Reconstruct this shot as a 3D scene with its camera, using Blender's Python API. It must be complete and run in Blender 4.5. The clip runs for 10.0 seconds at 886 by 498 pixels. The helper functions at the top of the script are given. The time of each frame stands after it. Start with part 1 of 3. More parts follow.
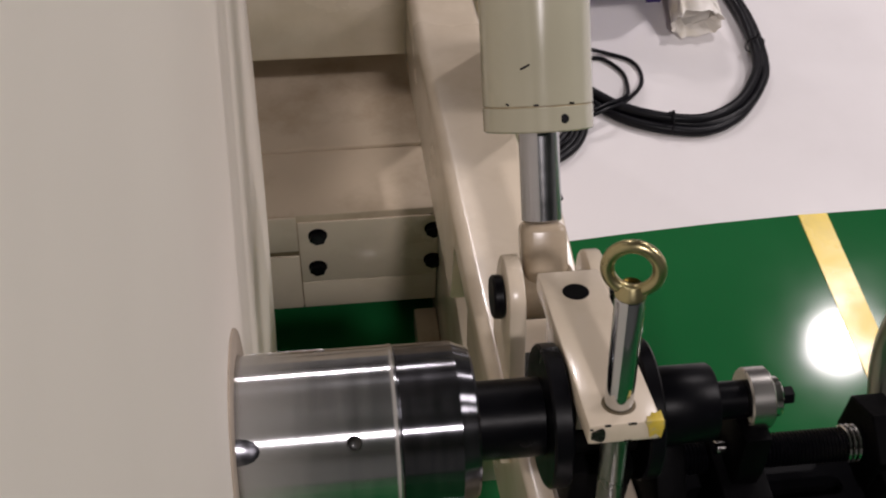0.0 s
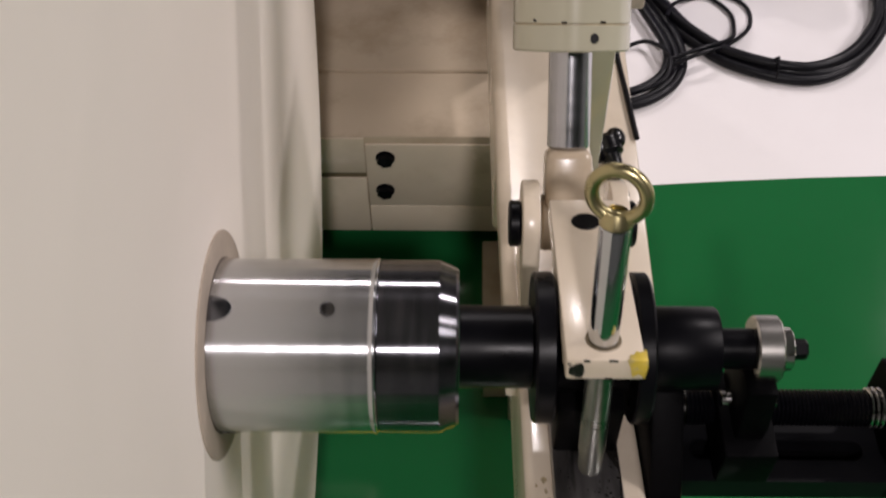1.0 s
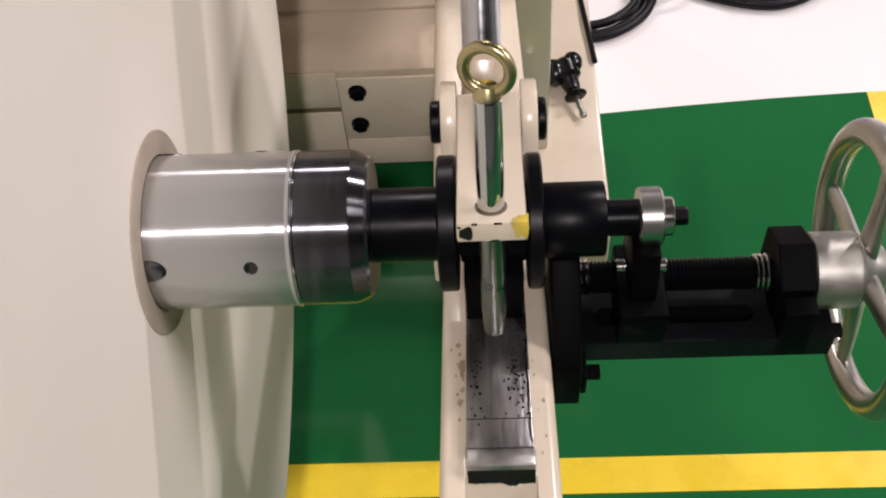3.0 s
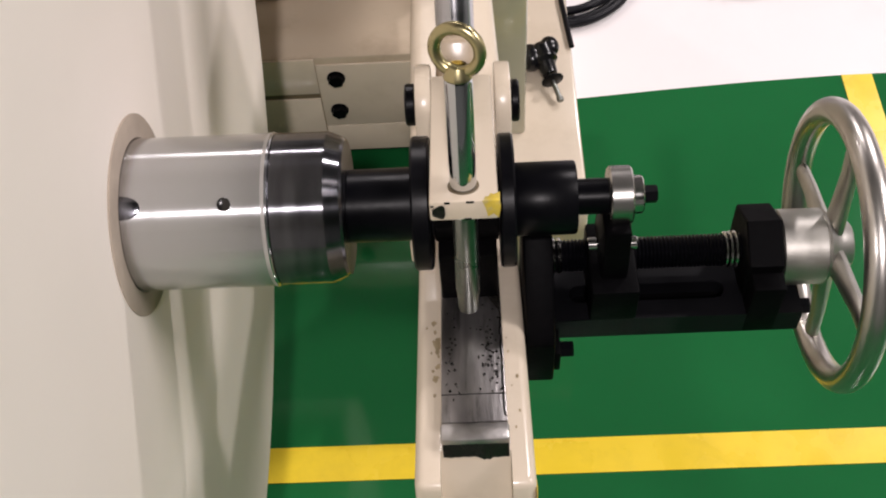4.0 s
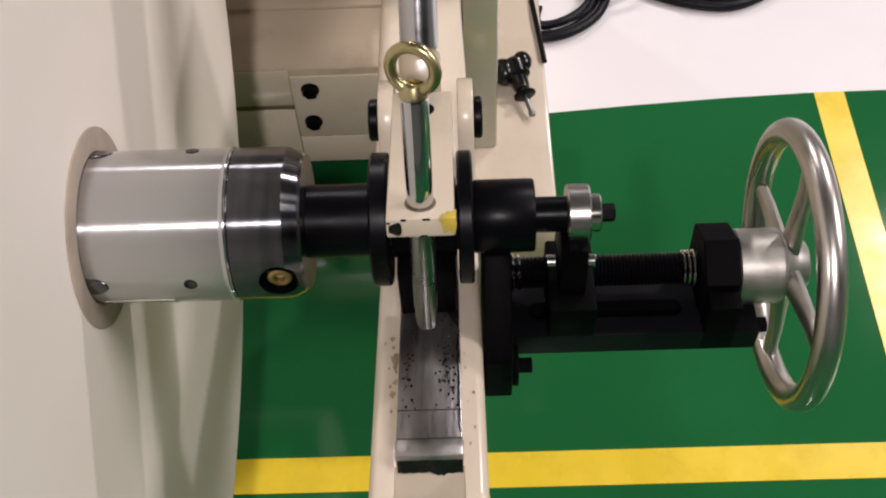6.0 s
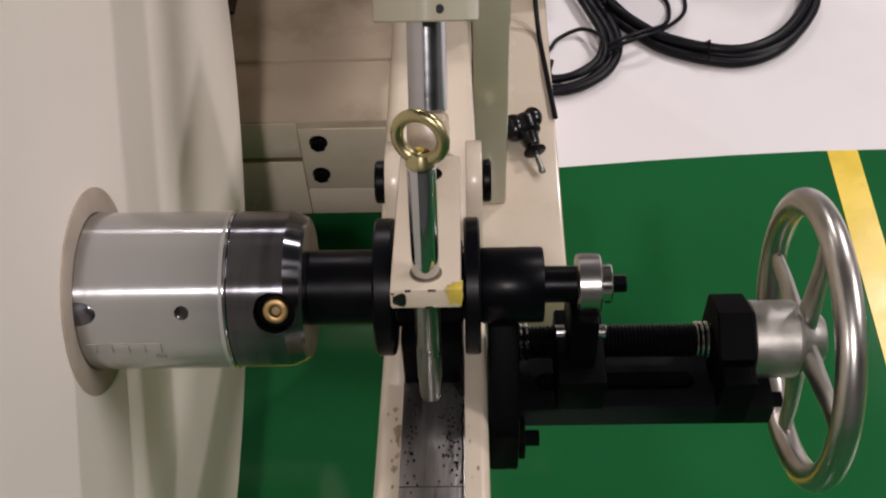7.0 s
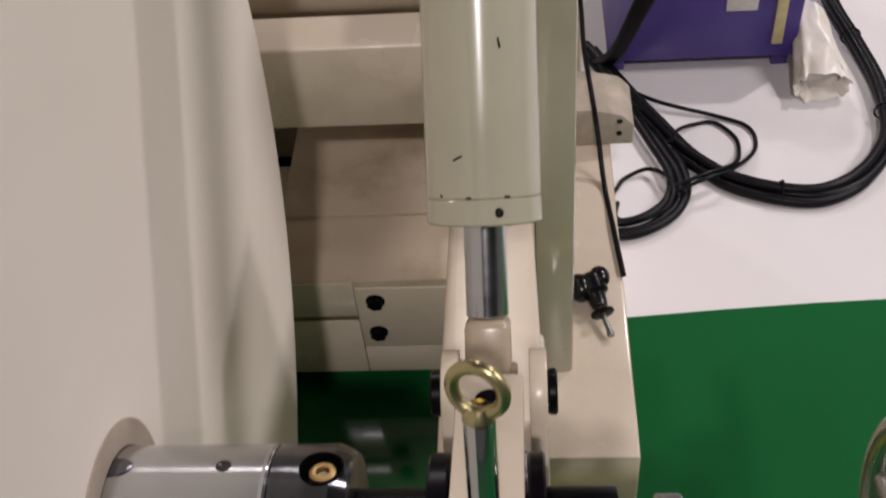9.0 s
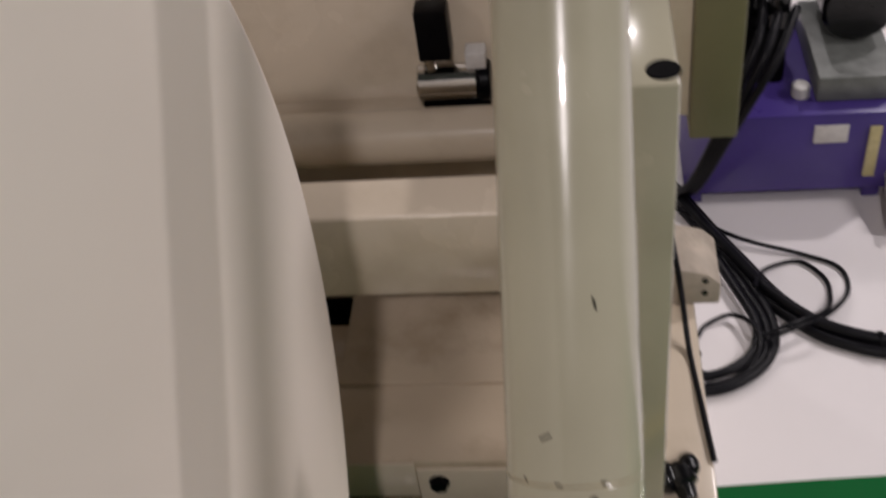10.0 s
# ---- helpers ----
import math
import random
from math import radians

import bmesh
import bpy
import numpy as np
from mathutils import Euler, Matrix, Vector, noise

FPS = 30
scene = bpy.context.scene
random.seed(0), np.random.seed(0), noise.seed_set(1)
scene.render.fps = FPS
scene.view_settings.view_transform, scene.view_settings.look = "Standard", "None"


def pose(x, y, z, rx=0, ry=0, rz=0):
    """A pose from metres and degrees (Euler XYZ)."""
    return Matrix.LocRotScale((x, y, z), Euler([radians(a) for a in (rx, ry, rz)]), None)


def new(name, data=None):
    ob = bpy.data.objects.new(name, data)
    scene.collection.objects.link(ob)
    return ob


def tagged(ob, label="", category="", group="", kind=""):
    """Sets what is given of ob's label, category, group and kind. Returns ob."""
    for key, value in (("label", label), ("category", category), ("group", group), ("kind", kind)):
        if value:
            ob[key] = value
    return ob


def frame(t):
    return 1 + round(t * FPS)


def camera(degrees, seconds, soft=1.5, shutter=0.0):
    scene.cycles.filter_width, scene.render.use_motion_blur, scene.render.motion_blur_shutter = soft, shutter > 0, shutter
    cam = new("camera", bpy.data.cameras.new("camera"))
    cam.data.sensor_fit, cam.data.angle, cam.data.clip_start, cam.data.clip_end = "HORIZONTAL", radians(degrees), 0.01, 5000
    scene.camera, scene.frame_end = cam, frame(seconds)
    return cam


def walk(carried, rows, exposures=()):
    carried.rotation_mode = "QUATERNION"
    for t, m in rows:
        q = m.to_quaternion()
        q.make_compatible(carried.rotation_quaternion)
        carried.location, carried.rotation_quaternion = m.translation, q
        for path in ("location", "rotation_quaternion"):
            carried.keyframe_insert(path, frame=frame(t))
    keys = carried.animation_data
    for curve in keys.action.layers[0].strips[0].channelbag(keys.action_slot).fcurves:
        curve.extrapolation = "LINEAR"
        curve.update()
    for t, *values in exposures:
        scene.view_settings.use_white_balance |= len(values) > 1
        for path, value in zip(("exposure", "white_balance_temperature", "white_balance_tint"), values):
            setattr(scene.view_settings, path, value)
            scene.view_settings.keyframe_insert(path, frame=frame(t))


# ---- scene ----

# ---------------------------------------------------------------- camera
cam = camera(43.05, 10.0, soft=2.0, shutter=0.5)
PATH = [
    (0, pose(-0.2244, -0.4652, 1.8602, 39.95, -1.93, -6.68)),
    (0.5, pose(-0.1917, -0.4198, 1.8286, 38.29, -1.67, -3.38)),
    (1, pose(-0.1116, -0.4614, 1.8162, 36.88, 0.37, 0.81)),
    (1.5, pose(-0.0628, -0.4901, 1.8108, 36.18, 1.93, 1.75)),
    (2, pose(-0.0392, -0.5346, 1.8251, 35.91, 2.53, 1.13)),
    (2.5, pose(-0.0151, -0.5644, 1.8431, 35.47, 3.02, 0.51)),
    (4, pose(0.0096, -0.6004, 1.8628, 34.50, 2.73, -0.93)),
    (4.5, pose(0.0175, -0.6037, 1.8650, 34.12, 2.62, -1.05)),
    (5, pose(0.0257, -0.6049, 1.8672, 33.71, 2.50, -1.14)),
    (6.5, pose(0.0370, -0.5854, 1.8712, 36.08, 1.49, -0.49)),
    (7, pose(0.0374, -0.5615, 1.8603, 37.18, 1.61, 0.09)),
    (7.5, pose(0.0242, -0.5251, 1.8527, 37.99, 1.32, 0.65)),
    (8, pose(0.0019, -0.4863, 1.8730, 38.64, 1.07, 0.77)),
    (8.5, pose(-0.0011, -0.4546, 1.8537, 40.73, 1.92, 1.48)),
    (9, pose(0.0400, -0.4125, 1.8570, 42.29, 4.36, 1.87)),
    (9.5, pose(0.0560, -0.3427, 1.8646, 44.11, 5.66, 2.51)),
    (10, pose(0.0115, -0.1803, 1.8638, 46.05, 6.42, 3.97)),
]
walk(cam, PATH, exposures=[(0, -0.44), (0.5, -0.36), (1.0, -0.15), (2.0, 0.08), (2.5, 0.18), (4.0, 0.2), (5.0, 0.2), (6.5, -0.14), (7.0, -0.28), (8.0, -0.15), (9.0, -0.36), (10.0, -0.55)])

# ---------------------------------------------------------------- light
world = bpy.data.worlds.new("hall_air")
world.use_nodes = True
world.node_tree.nodes["Background"].inputs[0].default_value = (0.9, 0.95, 1.0, 1)
world.node_tree.nodes["Background"].inputs[1].default_value = 0.3
scene.world = world


def bay_or_fill(x, y, z, watts, size=0.3):
    data = bpy.data.lights.new("bay_or_fill_lamp", "AREA")
    data.shape, data.size, data.energy, data.color = "DISK", size, watts, (1.0, 0.91, 0.925)
    ob = new("bay_or_fill_lamp", data)
    ob.matrix_world = pose(x, y, z)
    return ob


CEILING = 5.4
# The 2.4 m disc at (5.2, 0.3) is an added soft fill, mainly for the roll face.
for lx, ly, lw, size in ((0.15, -3.0, 170, 0.3), (-0.4, 6.2, 165, 0.3), (3.55, 4.05, 210, 0.3), (5.2, 0.3, 320, 2.4), (-4.4, -3.0, 100, 0.3), (-4.2, 6.0, 100, 0.3)):
    bay_or_fill(lx, ly, 5.0, lw, size)

# ---------------------------------------------------------------- materials


def material(name, color, rough=0.5, metal=0.0, vary=0.08, scale=6.0, bump=0.02, fine=160.0, dirt=None, dirt_amount=0.0, dirt_scale=5.0,
             coat=0.0, stretch=(1, 1, 1), rough_vary=0.08, spec=0.5, turned=0.0, dirt_edge=(0.48, 0.72)):
    m = bpy.data.materials.new(name)
    m.use_nodes = True
    nt = m.node_tree
    N, K = nt.nodes, nt.links
    b = N["Principled BSDF"]
    tc = N.new("ShaderNodeTexCoord")
    mp = N.new("ShaderNodeMapping")
    mp.inputs["Scale"].default_value = stretch
    K.new(tc.outputs["Object"], mp.inputs["Vector"])
    n1 = N.new("ShaderNodeTexNoise")
    n1.inputs["Scale"].default_value, n1.inputs["Detail"].default_value = scale, 5
    n2 = N.new("ShaderNodeTexNoise")
    n2.inputs["Scale"].default_value, n2.inputs["Detail"].default_value = fine, 3
    for n in (n1, n2):
        K.new(mp.outputs[0], n.inputs["Vector"])
    hsv = N.new("ShaderNodeHueSaturation")
    hsv.inputs["Color"].default_value = (*color, 1)
    mr = N.new("ShaderNodeMapRange")
    mr.inputs["From Min"].default_value, mr.inputs["From Max"].default_value = 0.3, 0.7
    mr.inputs["To Min"].default_value, mr.inputs["To Max"].default_value = 1 - vary, 1 + vary
    K.new(n1.outputs[0], mr.inputs["Value"])
    K.new(mr.outputs[0], hsv.inputs["Value"])
    last = hsv.outputs[0]
    if dirt:
        n3 = N.new("ShaderNodeTexNoise")
        n3.inputs["Scale"].default_value, n3.inputs["Detail"].default_value = dirt_scale, 6
        n3.inputs["Roughness"].default_value = 0.65
        K.new(mp.outputs[0], n3.inputs["Vector"])
        r3 = N.new("ShaderNodeMapRange")
        r3.inputs["From Min"].default_value, r3.inputs["From Max"].default_value = dirt_edge
        r3.inputs["To Min"].default_value, r3.inputs["To Max"].default_value = 0.0, dirt_amount
        K.new(n3.outputs[0], r3.inputs["Value"])
        mx = N.new("ShaderNodeMix")
        mx.data_type = "RGBA"
        K.new(r3.outputs[0], mx.inputs[0])
        K.new(last, mx.inputs[6])
        mx.inputs[7].default_value = (*dirt, 1)
        last = mx.outputs[2]
    K.new(last, b.inputs["Base Color"])
    rr = N.new("ShaderNodeMapRange")
    rr.inputs["From Min"].default_value, rr.inputs["From Max"].default_value = 0.3, 0.7
    rr.inputs["To Min"].default_value, rr.inputs["To Max"].default_value = max(0.02, rough - rough_vary), min(1, rough + rough_vary)
    K.new(n1.outputs[0], rr.inputs["Value"])
    K.new(rr.outputs[0], b.inputs["Roughness"])
    b.inputs["Metallic"].default_value = metal
    b.inputs["Specular IOR Level"].default_value = spec
    b.inputs["Coat Weight"].default_value = coat
    if turned:
        tg = N.new("ShaderNodeTangent")
        tg.direction_type, tg.axis = "RADIAL", "X"
        K.new(tg.outputs[0], b.inputs["Tangent"])
        b.inputs["Anisotropic"].default_value, b.inputs["Anisotropic Rotation"].default_value = turned, 0.25
    if bump:
        bp = N.new("ShaderNodeBump")
        bp.inputs["Strength"].default_value, bp.inputs["Distance"].default_value = bump * 10, 0.0006
        K.new(n2.outputs[0], bp.inputs["Height"])
        K.new(bp.outputs[0], b.inputs["Normal"])
    return m


CREAM = material("cream machine enamel", (0.66, 0.57, 0.45), 0.24, vary=0.06, scale=4, bump=0.02, fine=60, dirt=(0.36, 0.28, 0.17), dirt_amount=0.35, spec=0.5, coat=0.15)
CREAM_DIRTY = material("grimy cream enamel", (0.53, 0.44, 0.33), 0.20, vary=0.14, scale=3, bump=0.02, fine=60, dirt=(0.22, 0.15, 0.08), dirt_amount=0.7, dirt_scale=3.2)
CREAM_TUBE = material("glossy cream barrel enamel", (0.455, 0.43, 0.32), 0.22, vary=0.05, scale=8, bump=0.008, fine=40, dirt=(0.3, 0.26, 0.17), dirt_amount=0.2, coat=0.4)
PAPER = material("white paper roll end", (0.86, 0.79, 0.71), 0.75, vary=0.04, scale=1.6, bump=0.012, fine=220, rough_vary=0.05)
PAPER_SIDE = material("white paper web", (0.78, 0.75, 0.70), 0.7, vary=0.03, scale=2, bump=0.01)
CARD = material("brown grey paper core", (0.36, 0.30, 0.24), 0.85, vary=0.12, scale=30, bump=0.04, fine=300)
STEEL = material("turned bright steel", (0.66, 0.64, 0.61), 0.11, 1.0, vary=0.03, scale=10, bump=0.0, stretch=(10, 1, 1), rough_vary=0.03)
TURNED = material("lathe turned bright steel", (0.55, 0.555, 0.57), 0.18, 1.0, vary=0.04, scale=10, bump=0.0, stretch=(10, 1, 1), rough_vary=0.02, turned=0.93)
TURNED_DARK = material("lathe turned blued steel", (0.15, 0.15, 0.165), 0.19, 1.0, vary=0.15, scale=16, bump=0.0, stretch=(6, 1, 1), rough_vary=0.03, turned=0.93, dirt=(0.25, 0.25, 0.26), dirt_amount=0.35)
BEARING = material("ground bearing steel", (0.50, 0.48, 0.45), 0.24, 1.0, vary=0.03, scale=10, bump=0.0, rough_vary=0.03)
DULL = material("dull greasy steel", (0.26, 0.27, 0.25), 0.33, 1.0, vary=0.2, scale=30, bump=0.02, fine=90, dirt=(0.08, 0.08, 0.07), dirt_amount=0.6, dirt_scale=30)
WORN = material("worn bright steel", (0.50, 0.48, 0.46), 0.42, 1.0, vary=0.2, scale=50, bump=0.04, fine=200)
CHROME = material("chromed steel", (0.56, 0.57, 0.58), 0.09, 1.0, vary=0.03, scale=12, bump=0.0, rough_vary=0.02)
ROD = material("hard chromed satin rod", (0.50, 0.50, 0.52), 0.20, 1.0, vary=0.04, scale=12, bump=0.0, stretch=(1, 1, 6), rough_vary=0.03)
DARK_STEEL = material("blued dark steel", (0.13, 0.13, 0.145), 0.17, 1.0, vary=0.15, scale=16, bump=0.0, fine=80, stretch=(6, 1, 1), dirt=(0.2, 0.2, 0.21), dirt_amount=0.3)
BLACK = material("black oxide steel", (0.002, 0.002, 0.003), 0.34, 0.0, vary=0.2, scale=20, bump=0.02, fine=120, spec=0.11)
BAR = material("dull blackened flat bar", (0.004, 0.004, 0.005), 0.42, vary=0.2, scale=20, bump=0.02, fine=120, spec=0.12)
BLACK_MATT = material("dull black cast iron", (0.0016, 0.0015, 0.0019), 0.5, 0.0, vary=0.25, scale=25, bump=0.05, fine=200, dirt=(0.004, 0.0035, 0.0035), dirt_amount=0.4, spec=0.04)
RAIL = material("greasy ground steel", (0.30, 0.285, 0.28), 0.34, 0.95, vary=0.45, scale=16, bump=0.05, fine=120, dirt=(0.015, 0.013, 0.012), dirt_amount=0.75, dirt_scale=26, dirt_edge=(0.58, 0.74), stretch=(3.2, 0.5, 1))
GREASE = material("black grease", (0.01, 0.009, 0.008), 0.25, 0.0, vary=0.2, scale=40, bump=0.15, fine=90)
SMEAR = material("brown grease smear", (0.34, 0.265, 0.155), 0.4, vary=0.3, scale=80, bump=0.03)
DARK_BROWN = material("dull dark brown", (0.15, 0.115, 0.065), 0.6, vary=0.3, scale=25, bump=0.05)
BRASS = material("yellow zinc plated steel", (0.45, 0.39, 0.21), 0.30, 1.0, vary=0.15, scale=40, bump=0.02, fine=150)
GOLD = material("brass valve", (0.50, 0.34, 0.15), 0.45, 1.0, vary=0.1, scale=60, bump=0.02)
WHEEL = material("polished cast alloy", (0.55, 0.52, 0.48), 0.32, 1.0, vary=0.06, scale=20, bump=0.01, fine=60, rough_vary=0.05)
WHEEL_CAST = material("as-cast alloy", (0.52, 0.50, 0.46), 0.40, 1.0, vary=0.08, scale=40, bump=0.018, fine=300)
GREEN = material("green epoxy floor paint", (0.010, 0.110, 0.031), 0.075, vary=0.10, scale=2.2, bump=0.006, fine=14, rough_vary=0.03)
WHITE_FLOOR = material("white epoxy floor", (0.80, 0.77, 0.77), 0.2, vary=0.03, scale=1.2, bump=0.006, fine=10, dirt=(0.62, 0.59, 0.58), dirt_amount=0.25, dirt_scale=1.6)
YELLOW = material("yellow line paint", (0.80, 0.58, 0.035), 0.28, vary=0.06, scale=8, bump=0.02, fine=50, dirt=(0.35, 0.25, 0.03), dirt_amount=0.25, dirt_scale=9)
TAPE = material("yellow tape", (0.60, 0.45, 0.06), 0.4, vary=0.2, scale=50, bump=0.05, dirt=(0.4, 0.36, 0.26), dirt_amount=0.9, dirt_scale=90)
WALL = material("grey hall wall", (0.22, 0.22, 0.215), 0.8, vary=0.05, scale=1)
ROOF = material("grey steel hall roof", (0.12, 0.12, 0.12), 0.8, vary=0.1, scale=1)
CABLE = material("black rubber cable", (0.004, 0.004, 0.006), 0.40, vary=0.15, scale=30, bump=0.03, spec=0.2)
PURPLE = material("purple blue enamel", (0.062, 0.038, 0.22), 0.35, vary=0.08, scale=6, bump=0.02, fine=70)
OLIVE = material("olive grey enamel", (0.17, 0.16, 0.085), 0.4, vary=0.08, scale=6, bump=0.02)
PLASTIC = material("glossy black plastic", (0.003, 0.003, 0.004), 0.2, vary=0.1, scale=40, bump=0.02)
SHEET = material("crumpled white plastic sheet", (0.82, 0.78, 0.72), 0.35, vary=0.08, scale=14, bump=0.08, fine=60, dirt=(0.62, 0.52, 0.30), dirt_amount=0.5, dirt_scale=11)
LABEL = material("pale label", (0.62, 0.60, 0.58), 0.5, vary=0.1, scale=60)
GAUGE = material("sight glass yellow oil", (0.55, 0.48, 0.25), 0.15, vary=0.1, scale=60)
CAST_GREY = material("grey painted casting", (0.16, 0.17, 0.16), 0.45, vary=0.2, scale=30, bump=0.08, fine=120)
STONE = material("dusty cream casting", (0.46, 0.40, 0.33), 0.8, vary=0.15, scale=18, bump=0.12, fine=120, dirt=(0.2, 0.17, 0.13), dirt_amount=0.5, dirt_scale=14)

# ---------------------------------------------------------------- mesh helpers


def finish(bm, smooth=40):
    bmesh.ops.recalc_face_normals(bm, faces=bm.faces)
    for e in bm.edges:
        e.smooth = len(e.link_faces) == 2 and e.calc_face_angle(0) < radians(smooth)
    for f in bm.faces:
        f.smooth = True
    return bm


def part(name, bm, mat, parent=None, label="", smooth=40):
    finish(bm, smooth)
    me = bpy.data.meshes.new(name)
    bm.to_mesh(me)
    bm.free()
    me.materials.append(mat)
    ob = new(name, me)
    ob.parent = parent
    if label:
        ob["label"] = label
    return ob


def thing(name, m, label, category, group=""):
    ob = new(name)
    ob.empty_display_size = 0.05
    ob.matrix_basis = m
    return tagged(ob, label, category, group)


def box(x0, x1, y0, y1, z0, z1, bevel=0.003, segments=2, m=None, bm=None):
    bm = bm or bmesh.new()
    sub = bmesh.new()
    bmesh.ops.create_cube(sub, size=1, matrix=Matrix.Translation(((x0 + x1) / 2, (y0 + y1) / 2, (z0 + z1) / 2)) @ Matrix.Diagonal((x1 - x0, y1 - y0, z1 - z0, 1)))
    if bevel:
        bmesh.ops.bevel(sub, geom=list(sub.edges), offset=bevel, segments=segments, profile=0.5, affect="EDGES")
    return merge(bm, sub, m)


def merge(bm, sub, m=None):
    if m is not None:
        bmesh.ops.transform(sub, matrix=m, verts=sub.verts)
    me = bpy.data.meshes.new("tmp")
    sub.to_mesh(me)
    sub.free()
    bm.from_mesh(me)
    bpy.data.meshes.remove(me)
    return bm


AXES = {"x": Matrix(((0, 0, 1, 0), (1, 0, 0, 0), (0, 1, 0, 0), (0, 0, 0, 1))), "y": Matrix(((0, 1, 0, 0), (0, 0, 1, 0), (1, 0, 0, 0), (0, 0, 0, 1))), "z": Matrix.Identity(4)}


def lathe(profile, axis="x", n=64, centre=(0, 0, 0), bm=None, m=None, turn=0.0):
    """profile: (along, radius) pairs, turned about the axis through centre."""
    bm = bm or bmesh.new()
    sub = bmesh.new()
    rings = []
    for a, r in profile:
        if r <= 1e-6:
            rings.append([sub.verts.new((0, 0, a))])
        else:
            rings.append([sub.verts.new((r * math.cos(turn + 2 * math.pi * k / n), r * math.sin(turn + 2 * math.pi * k / n), a)) for k in range(n)])
    for p, q in zip(rings, rings[1:]):
        for k in range(n):
            j = (k + 1) % n
            vs = []
            for v in (p[k % len(p)], p[j % len(p)], q[j % len(q)], q[k % len(q)]):
                if v not in vs:
                    vs.append(v)
            if len(vs) > 2:
                sub.faces.new(vs)
    mat = Matrix.Translation(centre) @ AXES[axis]
    return merge(bm, sub, m @ mat if m is not None else mat)


def disc(a0, a1, r, axis="x", n=48, bevel=0.002, centre=(0, 0, 0), bm=None, m=None, turn=0.0):
    return lathe([(a0, 0), (a0, r - bevel), (a0 + bevel, r), (a1 - bevel, r), (a1, r - bevel), (a1, 0)], axis, n, centre, bm, m, turn)


def torus(R, r, axis="x", n=96, k=20, centre=(0, 0, 0), flat=1.0):
    bm = bmesh.new()
    rows = []
    for i in range(n):
        a = 2 * math.pi * i / n
        rows.append([bm.verts.new(((R + r * math.cos(2 * math.pi * j / k)) * math.cos(a), (R + r * math.cos(2 * math.pi * j / k)) * math.sin(a), flat * r * math.sin(2 * math.pi * j / k))) for j in range(k)])
    for i in range(n):
        for j in range(k):
            bm.faces.new((rows[i][j], rows[(i + 1) % n][j], rows[(i + 1) % n][(j + 1) % k], rows[i][(j + 1) % k]))
    bmesh.ops.transform(bm, matrix=Matrix.Translation(centre) @ AXES[axis], verts=bm.verts)
    return bm


def prism(outline, a0, a1, axis="x", bevel=0.002, m=None, bm=None):
    """An outline in the plane across the axis (x: y, z; y: z, x; z: x, y), drawn from a0 to a1."""
    bm = bm or bmesh.new()
    sub = bmesh.new()
    lo = [sub.verts.new((u, v, a0)) for u, v in outline]
    hi = [sub.verts.new((u, v, a1)) for u, v in outline]
    sub.faces.new(lo), sub.faces.new(hi)
    for i in range(len(lo)):
        j = (i + 1) % len(lo)
        sub.faces.new((lo[i], lo[j], hi[j], hi[i]))
    bmesh.ops.recalc_face_normals(sub, faces=sub.faces)
    if bevel:
        bmesh.ops.bevel(sub, geom=[e for e in sub.edges if e.calc_face_angle(0) > 0.4], offset=bevel, segments=2, profile=0.5, affect="EDGES")
    return merge(bm, sub, (m @ AXES[axis]) if m is not None else AXES[axis])


def tube(points, r, k=10, per=8):
    """A round tube along a smooth line through the points."""
    pts = [Vector(p) for p in points]
    line = []
    for i in range(len(pts) - 1):
        p0, p1, p2, p3 = pts[max(i - 1, 0)], pts[i], pts[i + 1], pts[min(i + 2, len(pts) - 1)]
        for j in range(per):
            t = j / per
            line.append(0.5 * ((2 * p1) + (p2 - p0) * t + (2 * p0 - 5 * p1 + 4 * p2 - p3) * t * t + (3 * p1 - p0 - 3 * p2 + p3) * t ** 3))
    line.append(pts[-1])
    bm = bmesh.new()
    rings = []
    up = Vector((0.1, 0.2, 1)).normalized()
    for i, p in enumerate(line):
        d = (line[min(i + 1, len(line) - 1)] - line[max(i - 1, 0)]).normalized()
        s = d.cross(up)
        s = s.normalized() if s.length > 1e-4 else Vector((1, 0, 0))
        u = s.cross(d)
        rings.append([bm.verts.new(p + r * (math.cos(2 * math.pi * j / k) * s + math.sin(2 * math.pi * j / k) * u)) for j in range(k)])
    for a, b in zip(rings, rings[1:]):
        for j in range(k):
            bm.faces.new((a[j], a[(j + 1) % k], b[(j + 1) % k], b[j]))
    bm.faces.new(rings[0]), bm.faces.new(rings[-1])
    return bm


def bore(ob, cutter, smooth=12):
    """Cut a hole into a mesh and keep the result as its mesh."""
    tool = new("tool", bpy.data.meshes.new("tool"))
    finish(cutter).to_mesh(tool.data)
    mod = ob.modifiers.new("bore", "BOOLEAN")
    mod.operation, mod.solver, mod.object = "DIFFERENCE", "EXACT", tool
    tool.matrix_world = ob.matrix_world
    bpy.context.view_layer.update()
    cut = bpy.data.meshes.new_from_object(ob.evaluated_get(bpy.context.evaluated_depsgraph_get()))
    ob.modifiers.remove(mod)
    bm = bmesh.new()
    bm.from_mesh(cut)
    finish(bm, smooth).to_mesh(cut)
    bm.free()
    ob.data = cut
    bpy.data.objects.remove(tool)


def structure(name, bm, mat, label, category):
    return tagged(part(name, bm, mat), label, category, kind="structure")


